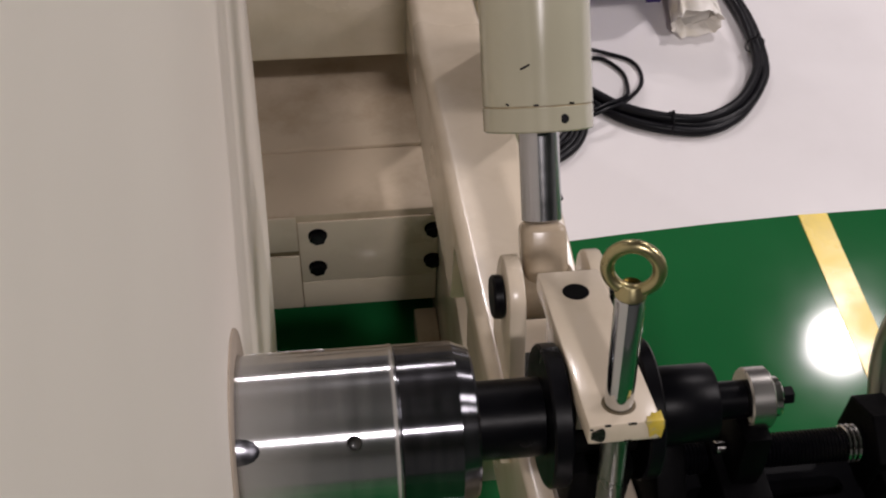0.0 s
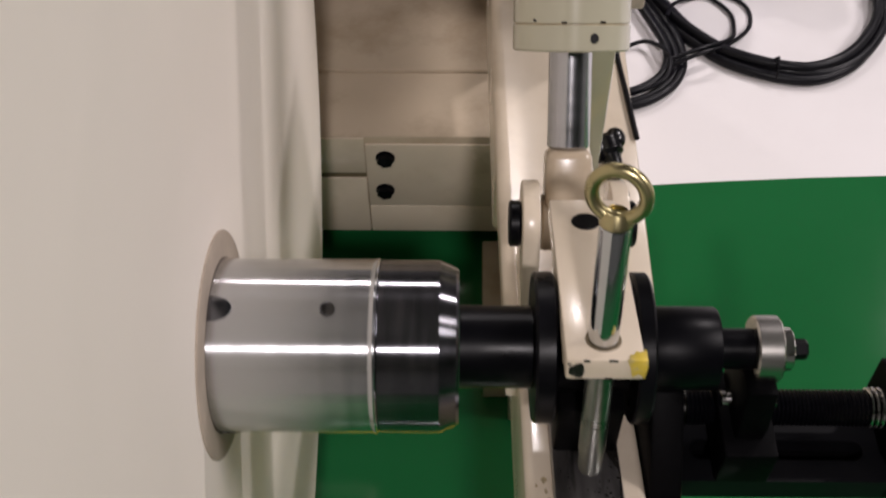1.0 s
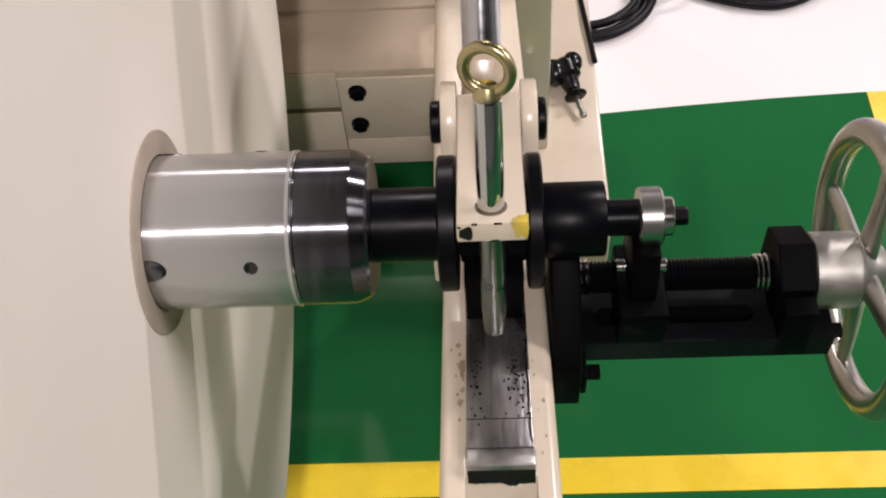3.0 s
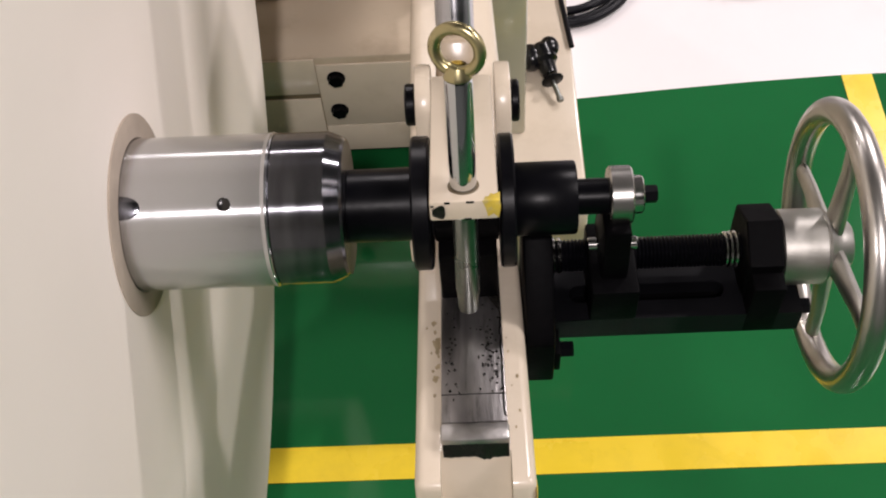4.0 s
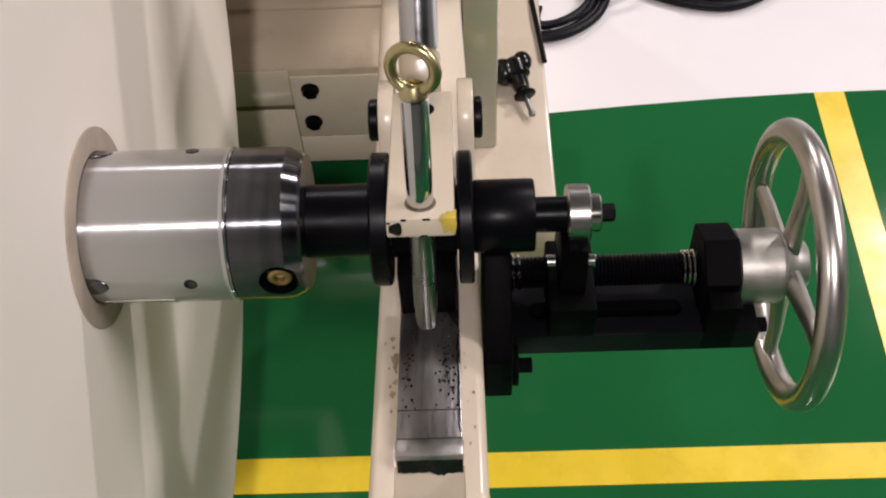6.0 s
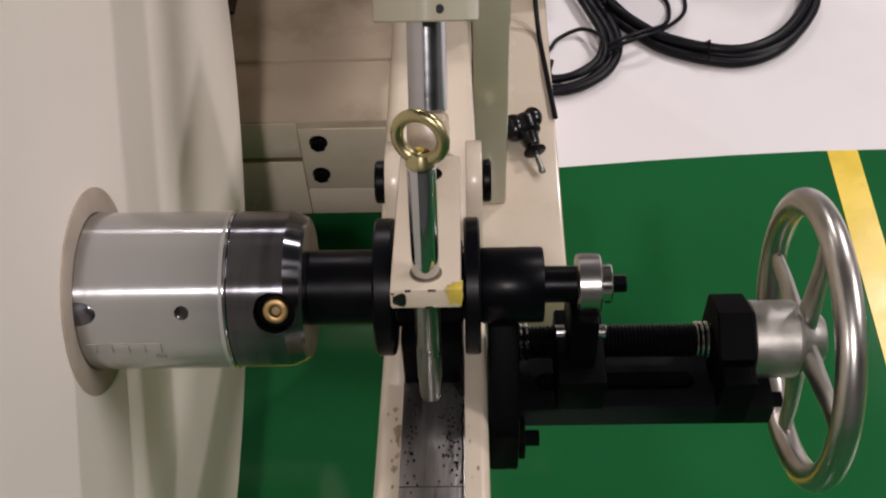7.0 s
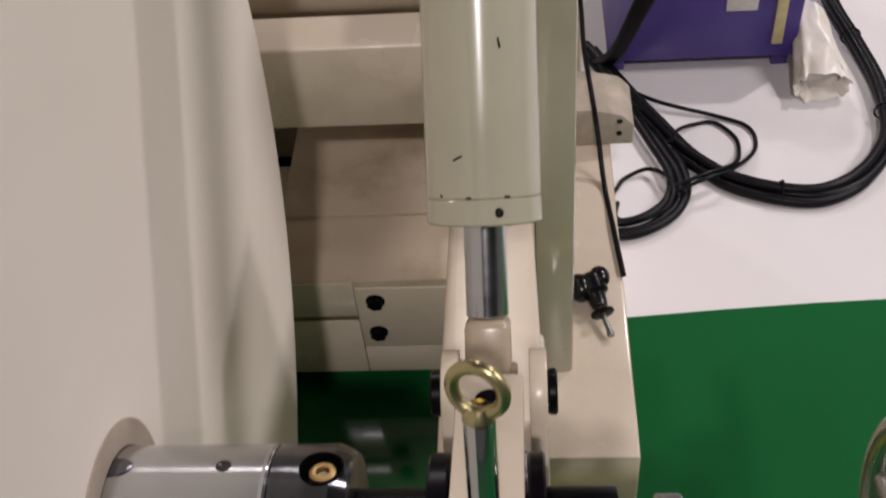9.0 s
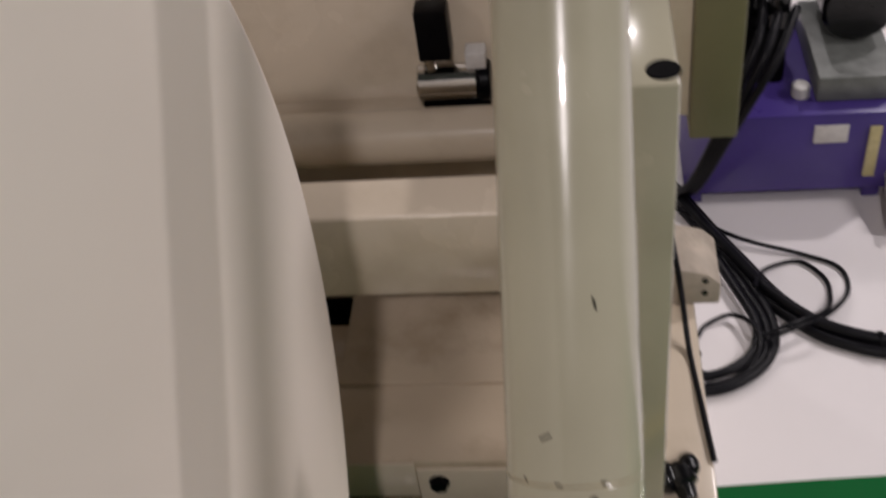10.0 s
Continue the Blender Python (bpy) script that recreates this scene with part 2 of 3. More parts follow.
# ---------------------------------------------------------------- hall
structure("floor", box(-9, 9, -8, 11, -0.2, 0.0, 0), WHITE_FLOOR, "glossy white epoxy factory floor", "floor")
# The unseen part out to y=-7.9 is added so bright metal reflects green.
structure("floor_paint", prism([(-9, -7.9), (9, -7.9), (9, 1.15), (0.92, 1.102), (0.81, 1.101), (0.62, 1.093), (0.43, 1.081), (0.24, 1.066), (0.05, 1.058), (-9, 1.05)], -0.002, 0.004, "z", 0), GREEN, "glossy green painted floor field beside the machine", "floor")
structure("floor_marking_1", box(-9, 9, 0.190, 0.257, 0.0, 0.006, 0), YELLOW, "yellow painted line across the green floor", "floor marking")
structure("floor_marking_2", box(0.825, 0.891, 0.257, 1.10, 0.0, 0.006, 0), YELLOW, "yellow painted line meeting the white floor", "floor marking")
structure("ceiling", box(-9, 9, -8, 11, CEILING, CEILING + 0.2, 0), ROOF, "grey steel hall ceiling", "ceiling")
structure("wall_north", box(-9, 9, 11, 11.2, 0, CEILING, 0), WALL, "plain grey hall wall", "wall")
structure("wall_south", box(-9, 9, -8.2, -8, 0, CEILING, 0), WALL, "plain grey hall wall", "wall")
structure("wall_east", box(9, 9.2, -8, 11, 0, CEILING, 0), WALL, "plain grey hall wall", "wall")
structure("wall_west", box(-9.2, -9, -8, 11, 0, CEILING, 0), WALL, "plain grey hall wall", "wall")

# ---------------------------------------------------------------- machine frame
AY, AZ = 0.0435, 1.006          # chuck axis
frame_stand = thing("machine_frame", pose(0, 0, 0), "cream painted steel unwind stand frame on the floor", "machine frame")
part("base_beam", box(-0.02, 0.199, 0.512, 1.40, 0, 0.355, 0.006), CREAM, frame_stand)
part("foot_plate", box(-0.065, -0.0205, 0.56, 0.878, 0, 0.06, 0.004), CREAM_DIRTY, frame_stand)
# The post takes the barrel's darker, greener cream.
post = part("post", box(0.046, 0.102, 0.674, 0.86, 0.356, 1.238, 0.005), CREAM_TUBE, frame_stand, "olive cream toned post")
part("plug", disc(1.236, 1.2395, 0.017, "z", centre=(0.087, 0.697, 0)), BLACK_MATT, post, "black plug in the top of the post")
cross = part("crossbeam", box(-1.9, -0.021, 0.884, 1.19, 0.085, 0.352, 0.005), CREAM_DIRTY, frame_stand)
part("crossbeam_deck", box(-0.428, -0.021, 1.1905, 1.547, 0.30, 0.351, 0.004), CREAM_DIRTY, frame_stand)
part("deck_plate", box(-0.427, -0.03, 1.042, 1.546, 0.3515, 0.362, 0.003), CREAM_DIRTY, frame_stand)
part("cover_plate", box(-0.279, -0.022, 0.8795, 0.8835, 0.165, 0.335, 0.0015), CREAM, cross)
part("lower_strip", box(-0.279, -0.022, 0.880, 0.8836, 0.087, 0.163, 0.001), CREAM, cross)
part("lower_strip", box(-1.9, -0.281, 0.880, 0.8836, 0.087, 0.243, 0.001), CREAM, cross)
part("upper_strip", box(-1.9, -0.281, 0.880, 0.8836, 0.258, 0.350, 0.001), CREAM, cross)
# Dark brown strip set into the gap so the groove reads dark.
part("joint_strip", box(-1.9, -0.281, 0.8830, 0.88385, 0.2435, 0.2575, 0), DARK_BROWN, cross, "dark brown joint between the strips")
for bx, bz in ((-0.244, 0.301), (-0.248, 0.211), (-0.031, 0.300), (-0.031, 0.211)):
    b = lathe([(0.866, 0), (0.866, 0.0135), (0.868, 0.0155), (0.8790, 0.0155), (0.8790, 0)], "y", 6, (bx, 0, bz), turn=0.4 + bx * 9)
    lathe([(0.8770, 0), (0.8770, 0.0175), (0.8795, 0.0175)], "y", 24, (bx, 0, bz), bm=b)
    part("bolt", b, BLACK, cross, "black hexagon bolt", smooth=25)
# Added black sheet: covers the floor so the opening looks as dark as its shade.
part("opening_shade", box(-1.9, -0.43, 1.195, 1.545, 0.02, 0.05, 0.004), BLACK_MATT, frame_stand, "black sheet standing in for the shade in the frame opening")
upper = part("upper_beam", box(-1.9, 0.044, 1.062, 1.155, 0.558, 0.733, 0.008, 3), CREAM, frame_stand)
part("rear_panel", box(-1.9, 0.16, 1.548, 1.578, 0.0, 1.15, 0.004), CREAM, frame_stand)
part("rear_ledge", box(-1.9, 0.044, 1.47, 1.5475, 0.575, 0.600, 0.004), CREAM, frame_stand)
part("side_box", box(0.185, 0.262, 1.30, 1.42, 0.665, 1.02, 0.004), OLIVE, frame_stand, "olive steel box on the frame side")
part("side_bracket", box(0.103, 0.184, 1.32, 1.36, 0.70, 0.95, 0.003), CREAM, frame_stand)
# Unseen rear post, made long and tall to keep the right-hand lamp off the deck.
part("rear_post_blocker", box(0.046, 0.102, 1.16, 1.47, 0.356, 1.08, 0.005), CREAM, frame_stand)

roller = thing("guide_roller", pose(0, 1.375, 0.640), "cream painted guide roller across the machine frame", "roller")
part("shell", disc(-1.9, 0.045, 0.049, "x", 64, 0.004), CREAM, roller)
part("journal", disc(0.0455, 0.075, 0.018, "x", 32, 0.002), WORN, roller, "worn steel shaft end")

# ---------------------------------------------------------------- lifting arm, tilted down to the rear
SLOPE = 15.6
ARM = pose(0, -0.225, 0.963, -SLOPE)
arm = thing("lift_arm", ARM, "cream painted steel lifting arm with greasy slide rail", "machine arm")
ab = box(-0.052, 0.053, 0, 0.68, -0.16, 0, 0.009, 4)
arm_body = part("arm_body", ab, CREAM, arm)
bpy.context.view_layer.update()
bore(arm_body, prism([(0.0375, 0.05), (0.0375, -0.006), (-0.004, -0.085), (-0.05, -0.085), (-0.05, 0.05)], -0.0295, 0.0325, "x", 0), 35)
part("edge_tape", box(0.0528, 0.0536, 0.001, 0.013, -0.15, -0.012, 0.0003, 1), TAPE, arm, "worn yellow tape on the front edge")


def rear_beam():
    """The wider rear length of the arm, less steep than the front, with well rounded top edges, up to the crossbeam."""
    bm = bmesh.new()
    rings = []
    for y, left, right, depth in ((0.100, -0.063, 0.0525, 0.05), (0.30, -0.066, 0.050, 0.05), (0.440, -0.067, 0.047, 0.05), (0.442, -0.0675, 0.047, 0.155), (0.70, -0.068, 0.041, 0.165), (1.061, -0.069, 0.036, 0.17)):
        top = 0.8885 - 0.165 * y
        ring = []
        for cx, cz, r, a0 in ((right, top, 0.014, 90), (left, top, 0.016, 180), (left, top - depth, 0.005, 270), (right, top - depth, 0.005, 0)):
            sx, sz = (-1 if cx == right else 1), (-1 if cz == top else 1)
            for k in range(6):
                a = radians(a0 - 90 + 18 * k)
                ring.append(bm.verts.new((cx + sx * r + r * math.cos(a), y, cz + sz * r + r * math.sin(a))))
        rings.append(ring)
    n = len(rings[0])
    for p, q in zip(rings, rings[1:]):
        for k in range(n):
            bm.faces.new((p[k], p[(k + 1) % n], q[(k + 1) % n], q[k]))
    bm.faces.new(rings[0]), bm.faces.new(rings[-1])
    bmesh.ops.transform(bm, matrix=ARM.inverted(), verts=bm.verts)
    return bm


part("rear_beam", rear_beam(), CREAM, arm)
rail = part("slide_rail", box(-0.028, 0.031, 0.060, 0.60, -0.002, 0.012, 0.0015), RAIL, arm, "dark greasy ground steel rail with scratches")
part("rail_stop", box(-0.029, 0.032, 0.038, 0.0585, -0.002, 0.014, 0.003), WORN, rail, "bright steel end bar")
# Dark film painting the shade below the housing onto the upper rail, ragged lower edge.
film = bmesh.new()
cols = []
for i in range(49):
    x = -0.0270 + 0.057 * i / 48
    y = 0.236 + 0.010 * noise.noise(Vector((x * 45, 0.3, 0))) - 0.035 * max(0.0, x - 0.012) / 0.02 + 0.003 * noise.noise(Vector((x * 300, 5, 0)))
    cols.append([film.verts.new((x, y, 0.0121)), film.verts.new((x, y + 0.004, 0.0124)), film.verts.new((x, 0.58, 0.0124))])
for p, q in zip(cols, cols[1:]):
    for j in (0, 1):
        film.faces.new((p[j], q[j], q[j + 1], p[j + 1]))
part("shade_film", film, GREASE, rail, "dark film standing in for the housing's shade on the rail")
rng = random.Random(4)
for k in range(95):
    side = rng.random() < 0.8
    sx, sy = (rng.gauss(0.0165, 0.0055), rng.gauss(0.150, 0.034)) if side else (rng.gauss(-0.019, 0.004), rng.gauss(0.135, 0.03))
    if not 0.068 < sy < 0.22:
        continue
    if not -0.026 < sx < 0.029:
        continue
    w, l = rng.uniform(0.0004, 0.0015), rng.uniform(0.0005, 0.0022)
    part("grease_speck", prism([(w * math.cos(q) * (1 + 0.3 * math.cos(3 * q + k)), l * math.sin(q)) for q in [2 * math.pi * i / 9 for i in range(9)]], 0.0, 0.0006, "z", 0, m=pose(sx, sy, 0.0119, 0, 0, rng.uniform(-30, 30))), GREASE, rail)
# Thin chrome tube drawn as the glint along the greasy right edge of the rail.
bead = [(0.0288 + 0.0012 * noise.noise(Vector((k * 0.7, 1.5, 0))), 0.066 + 0.0055 * k, 0.0120) for k in range(26)]
part("glint_bead", tube(bead, 0.0010, 6, 3), CHROME, rail, "chromed bead standing in for the glint on the greasy rail edge")
part("rail_joint", box(-0.0278, 0.0308, 0.0925, 0.0934, 0.0118, 0.0123, 0), GREASE, rail, "fine dark joint across the rail")
for k in range(26):
    sx, sy, sr = -0.0305 - abs(rng.gauss(0, 0.0045)), rng.choice((0.115, 0.140, 0.165, 0.172, 0.19)) + rng.gauss(0, 0.008), rng.uniform(0.0012, 0.0034)
    if k > 19:
        sx, sy, sr = rng.uniform(0.034, 0.044), rng.uniform(0.05, 0.2), rng.uniform(0.0008, 0.0018)
    sm = bmesh.new()
    ring = [sm.verts.new((min(-0.0285, sx + sr * 0.8 * math.cos(q) * (1 + 0.9 * noise.noise(Vector((math.cos(q) * 2.5, sy * 90, math.sin(q) * 2.5))))) if sx < 0 else sx + sr * 0.8 * math.cos(q),
                          sy + sr * 1.6 * math.sin(q) * (1 + 0.9 * noise.noise(Vector((math.sin(q) * 2.5, sx * 90, math.cos(q) * 2.5)))), 0.0004 + 0.00002 * k)) for q in [2 * math.pi * i / 24 for i in range(24)]]
    sm.faces.new(ring)
    part("smear", sm, SMEAR, arm, "brown grease smear on the paint")
g = bmesh.new()
cols = []
for i in range(41):
    x = -0.027 + 0.058 * i / 40
    low = 0.0345 - 0.0035 * abs(noise.noise(Vector((x * 120, 2, 0)))) - 0.024 * max(0.0, min(1.0, (x - 0.002) / 0.026)) * (0.8 + 0.6 * noise.noise(Vector((x * 260, 8, 0))))
    drop = 0.004 + 1.1 * (0.0384 - low)
    cols.append([g.verts.new((x, 0.0373, -drop)), g.verts.new((x, 0.0352, 0.0015 - 0.8 * drop)), g.verts.new((x, 0.0379, 0.008))])
for p, q in zip(cols, cols[1:]):
    for j in (0, 1):
        g.faces.new((p[j], q[j], q[j + 1], p[j + 1]))
part("grease_lump", g, GREASE, rail, "black grease at the rail end")


def cheek(x0, x1):
    pts = []
    for i in range(13):
        a = math.pi * i / 12
        pts.append((0.44 + 0.043 * math.cos(a), 0.102 + 0.043 * math.sin(a)))
    pts += [(0.385, -0.02), (0.495, -0.02)]
    return prism(pts, x0, x1, "x", 0.002)


for c0, c1 in ((-0.050, -0.033), (0.035, 0.052)):
    part("cheek", cheek(c0, c1), CREAM, arm)
for c0, c1 in ((-0.062, -0.0505), (0.0525, 0.062)):
    part("pivot_pin_head", disc(c0, c1, 0.023, "x", 32, 0.002, (0, 0.44, 0.102)), BLACK, arm, "black pivot pin head")

# ---------------------------------------------------------------- hydraulic cylinder
CYL = Matrix.Translation((-0.0045, 0.2823, 0.9927)) @ pose(0, 0, 0, -40.9)
cyl = thing("hydraulic_cylinder", CYL, "cream painted hydraulic cylinder with chromed rod", "hydraulic cylinder")
RB = 0.0558
barrel = part("barrel", lathe([(0.1198, 0.0), (0.1198, RB - 0.0008), (0.1206, RB), (0.930, RB), (0.932, RB - 0.002), (0.932, 0)], "z", 96), CREAM_TUBE, cyl)
cap = part("end_cap", lathe([(0.0940, 0.0), (0.0940, RB - 0.0015), (0.0955, RB + 0.0002), (0.1178, RB + 0.0002), (0.1186, RB - 0.0006), (0.1186, 0)], "z", 96), CREAM_TUBE, cyl)
part("cap_seam", disc(0.1182, 0.1202, RB - 0.0012, "z", 96, 0.0002), SMEAR, cyl, "thin dark seam above the end cap")
part("port_plug", disc(-RB + 0.0012, -RB + 0.005, 0.0048, "y", 20, 0.0008, (0.0155, 0, 0.1066)), BLACK, cap, "small black port plug")


def on_barrel(sx, sz, turn):
    """A frame on the barrel's near skin, x along the skin, y inwards."""
    a = math.asin(sx / RB)
    return Matrix.Translation((sx, -RB * math.cos(a), sz)) @ pose(0, 0, 0, 0, 0, math.degrees(a)) @ pose(0, 0, 0, 0, turn, 0)


for sx, sz, ln, turn in ((-0.0212, 0.1580, 0.0105, -25), (0.020, 0.262, 0.010, 80), (-0.038, 0.1225, 0.004, 30), (0.024, 0.1212, 0.006, 5), (-0.012, 0.1208, 0.005, 0)):
    part("paint_chip", box(-ln / 2, ln / 2, -0.0004, 0.0008, -0.0011, 0.0011, 0.0003, 1, on_barrel(sx, sz, turn)), GREASE, barrel, "small dark chip in the paint")
part("rod", disc(0.0, 0.2, 0.0208, "z", 48, 0.002), ROD, cyl, "chromed piston rod")
e = box(-0.0225, 0.0225, -0.024, 0.024, -0.075, -0.0008, 0.009, 3)
disc(-0.026, 0.028, 0.028, "x", 40, 0.002, (0, 0, -0.075), bm=e)
part("rod_eye", e, CREAM_DIRTY, cyl)

# ---------------------------------------------------------------- clamp cap and its locking pin
CLAMP = pose(0, -0.022, 1.093, -17.0)
clamp = thing("clamp_cap", CLAMP, "cream painted clamp cap, edges chipped, over the chuck bearing", "clamp")
cb = box(-0.030, 0.030, 0, 0.218, -0.020, 0, 0.0025)
box(-0.027, 0.027, 0.05, 0.18, -0.05, -0.019, 0.002, bm=cb)
part("cap_plate", cb, CREAM, clamp)
part("pin_hole", disc(-0.002, 0.0008, 0.0125, "z", 32, 0.0004, (0, 0.182, 0)), BLACK, clamp, "dark bored hole")
part("pin_bush", lathe([(-0.001, 0.0119), (0.0006, 0.0119), (0.0008, 0.0128), (0.0007, 0.0138), (-0.001, 0.0144)], "z", 40, (0, 0.024, 0)), DARK_BROWN, clamp, "brown grime ring round the pin hole")
part("corner_tape", prism([(0.0170, -0.0006), (0.0310, -0.0006), (0.0316, 0.0120), (0.0262, 0.0085), (0.0235, 0.0100), (0.0210, 0.0050), (0.0185, 0.0060)], 0.0002, 0.0010, "z", 0.0002), TAPE, clamp, "worn yellow tape on the corner")
part("tape_fold", prism([(0.0008, 0.0155), (0.0008, 0.0312), (-0.0060, 0.0318), (-0.0180, 0.0300), (-0.0130, 0.0255), (-0.0165, 0.0205), (-0.0070, 0.0185)], -0.0009, 0.0001, "y", 0.0002), TAPE, clamp, "torn yellow tape folded over the edge")
for cx0, cx1, cz in ((-0.017, -0.012, -0.001), (0.002, 0.009, -0.0008), (0.0, 0.006, -0.0185), (-0.029, -0.026, -0.004)):
    part("paint_chip", box(cx0, cx1, -0.0004, 0.0006, cz - 0.0012, cz + 0.0010, 0.0003, 1), GREASE, clamp, "dark chip in the paint edge")
part("paint_chip", prism([(-0.010 + 0.0062 * math.cos(q) * (1 + 0.25 * math.sin(3 * q)), -0.022 + 0.0072 * math.sin(q) * (1 + 0.2 * math.cos(2 * q))) for q in [2 * math.pi * i / 18 for i in range(18)]], -0.0011, 0.0, "y", 0.0), GREASE, clamp, "dark chipped paint spot")

pin = thing("locking_pin", CLAMP @ Matrix.Translation((0, 0.024, 0)), "chromed locking pin with yellow zinc lifting eye", "locking pin")
part("pin_tip", lathe([(-0.142, 0), (-0.142, 0.0092), (-0.140, 0.0100), (-0.120, 0.0105), (-0.118, 0.0112), (-0.030, 0.0113), (-0.030, 0)], "z", 40), DULL, pin, "dull greasy lower end of the pin")
part("shank", lathe([(-0.0298, 0), (-0.0298, 0.0113), (0.004, 0.0118), (0.105, 0.0118), (0.107, 0.011), (0.107, 0)], "z", 40), CHROME, pin)
eye = torus(0.0196, 0.0054, "y", 64, 16, (0, 0, 0))
bmesh.ops.transform(eye, matrix=pose(0, 0, 0.1325, 0, 0, -20), verts=eye.verts)
lathe([(0.1072, 0), (0.1072, 0.0110), (0.1090, 0.0125), (0.1120, 0.0118), (0.1190, 0.0080)], "z", 24, bm=eye)
part("eye_ring", eye, BRASS, pin, "yellow zinc plated lifting eye")

# ---------------------------------------------------------------- chuck bearing housing
housing = thing("bearing_housing", pose(0, AY, AZ), "black steel chuck bearing housing on the slide rail", "bearing housing")
for c0, c1 in ((-0.049, -0.0315), (0.0325, 0.047)):
    part("flange", disc(c0, c1, 0.0640, "x", 64, 0.002), BLACK, housing)
hb = disc(-0.029, 0.031, 0.037, "x", 48, 0.001)
box(-0.027, 0.029, -0.050, 0.055, -0.105, -0.02, 0.003, bm=hb)
part("saddle", hb, BLACK_MATT, housing)

# ---------------------------------------------------------------- turning chuck and paper roll
chuck = thing("core_chuck", pose(0, AY, AZ), "bright steel expanding core chuck with dark collar and black spindle", "core chuck")
part("chuck_body", lathe([(-0.4397, 0), (-0.4397, 0.0690), (-0.4292, 0.0732), (-0.4280, 0.0732), (-0.1830, 0.0732), (-0.1820, 0.0732), (-0.1803, 0.0736), (-0.1788, 0.0741), (-0.1775, 0.0738), (-0.1767, 0.0728), (-0.1763, 0.0716), (-0.1763, 0)], "x", 128), TURNED, chuck, "turned bright steel sleeve", smooth=20)
collar = part("collar", lathe([(-0.1762, 0), (-0.1762, 0.0718), (-0.1752, 0.0726), (-0.1262, 0.0726), (-0.1254, 0.0722), (-0.1128, 0.0668), (-0.1105, 0.0645), (-0.1105, 0)], "x", 128), TURNED_DARK, chuck, "dark blued steel collar", smooth=15)
part("spindle", lathe([(-0.1100, 0), (-0.1100, 0.0350), (-0.0501, 0.0350), (-0.0501, 0.0313), (0.0475, 0.0313), (0.0475, 0.0343), (0.0494, 0.0353), (0.1037, 0.0353), (0.1053, 0.0340), (0.1053, 0.0172), (0.1356, 0.0172), (0.1356, 0)], "x", 64), BLACK, chuck, "black steel spindle")
bear = part("end_bearing", lathe([(0.1361, 0), (0.1361, 0.0209), (0.1361, 0.0266), (0.1377, 0.0282), (0.1565, 0.0282), (0.1581, 0.0266), (0.1581, 0.0230), (0.1572, 0.0225), (0.1572, 0)], "x", 64), BEARING, chuck, "bright steel ball bearing on the spindle end")
part("washer", disc(0.1576, 0.1685, 0.0183, "x", 40, 0.001), STEEL, bear)
part("end_bolt", lathe([(0.1687, 0), (0.1687, 0.0089), (0.1810, 0.0089), (0.1826, 0.0078), (0.1826, 0)], "x", 6), BLACK, bear, "black hexagon bolt", smooth=25)


def around(theta, x, r):
    """A frame on the chuck's skin: z outwards at theta degrees above the near side."""
    a = radians(theta)
    out = Vector((0, -math.cos(a), math.sin(a)))
    side = Vector((1, 0, 0))
    m = Matrix((side, out.cross(side), out)).transposed().to_4x4()
    return Matrix.Translation(Vector((x, 0, 0)) + out * r) @ m


for k in range(3):
    th = 51.8 - 120 * k
    b = lathe([(0.0004, 0.0), (0.0004, 0.0052), (0.0008, 0.0058), (0.0003, 0.0064), (-0.002, 0.0066)], "z", 24, m=around(th, -0.215, 0.0731))
    part("set_screw", b, GREASE, chuck, "dark sunk set screw")
    pts = [(0.017 * math.cos(math.pi * i / 8 - math.pi / 2), 0.0108 * math.sin(math.pi * i / 8 - math.pi / 2)) for i in range(9)] + [(-0.05, 0.0108), (-0.05, -0.0108)]
    part("jaw", prism(pts, -0.003, 0.0012, "z", 0.0006, m=around(th, -0.3075, 0.0727)), DARK_STEEL, chuck, "dark expanding jaw at the core")
v0 = 51.8 - 241.5


bpy.context.view_layer.update()
bore(collar, disc(-0.015, 0.02, 0.0178, "z", 40, 0.0002, m=around(v0, -0.1345, 0.0724)))
part("valve_pocket", lathe([(-0.0130, 0.0), (-0.0130, 0.0168), (-0.0122, 0.0173), (0.0002, 0.0176), (0.0006, 0.0183), (0.0, 0.0190)], "z", 40, m=around(v0, -0.1345, 0.0716)), BLACK_MATT, collar, "dark bored pocket")
vb = lathe([(-0.0140, 0.0), (-0.0100, 0.0052), (-0.0045, 0.0056), (-0.0040, 0.0072), (-0.0042, 0.0098), (-0.0052, 0.0112), (-0.0140, 0.0115)], "z", 32, m=around(v0, -0.1335, 0.0724))
part("air_valve", vb, GOLD, collar, "brass air valve")
part("valve_core", disc(-0.0125, -0.0080, 0.0036, "z", 20, 0.0004, m=around(v0, -0.1335, 0.0724)), SMEAR, collar, "brown valve core")
# etched scale: one long line, five ticks and a dotted mark
ET = -212.6
part("etched_line", box(-0.0330, 0.0330, -0.0003, 0.0003, -0.0004, 0.0004, 0, m=around(ET, -0.2700, 0.0732)), WORN, chuck, "fine etched scale line")
for k in range(5):
    part("etched_tick", box(-0.0004, 0.0004, -0.011, -0.0003, -0.0014, 0.0004, 0, m=around(ET, -0.2375 - 0.0146 * k, 0.0732)), WORN, chuck)
for k in range(10):
    q = 2 * math.pi * k / 5
    part("etched_dot", box(-0.0005, 0.0005, -0.0005, 0.0005, -0.0004, 0.0003, 0, m=around(ET - 13 - 1.9 * math.sin(q), -0.2395 + (0.0027 if k < 5 else -0.0027) + 0.0019 * math.cos(q), 0.0732)), DARK_STEEL, chuck)

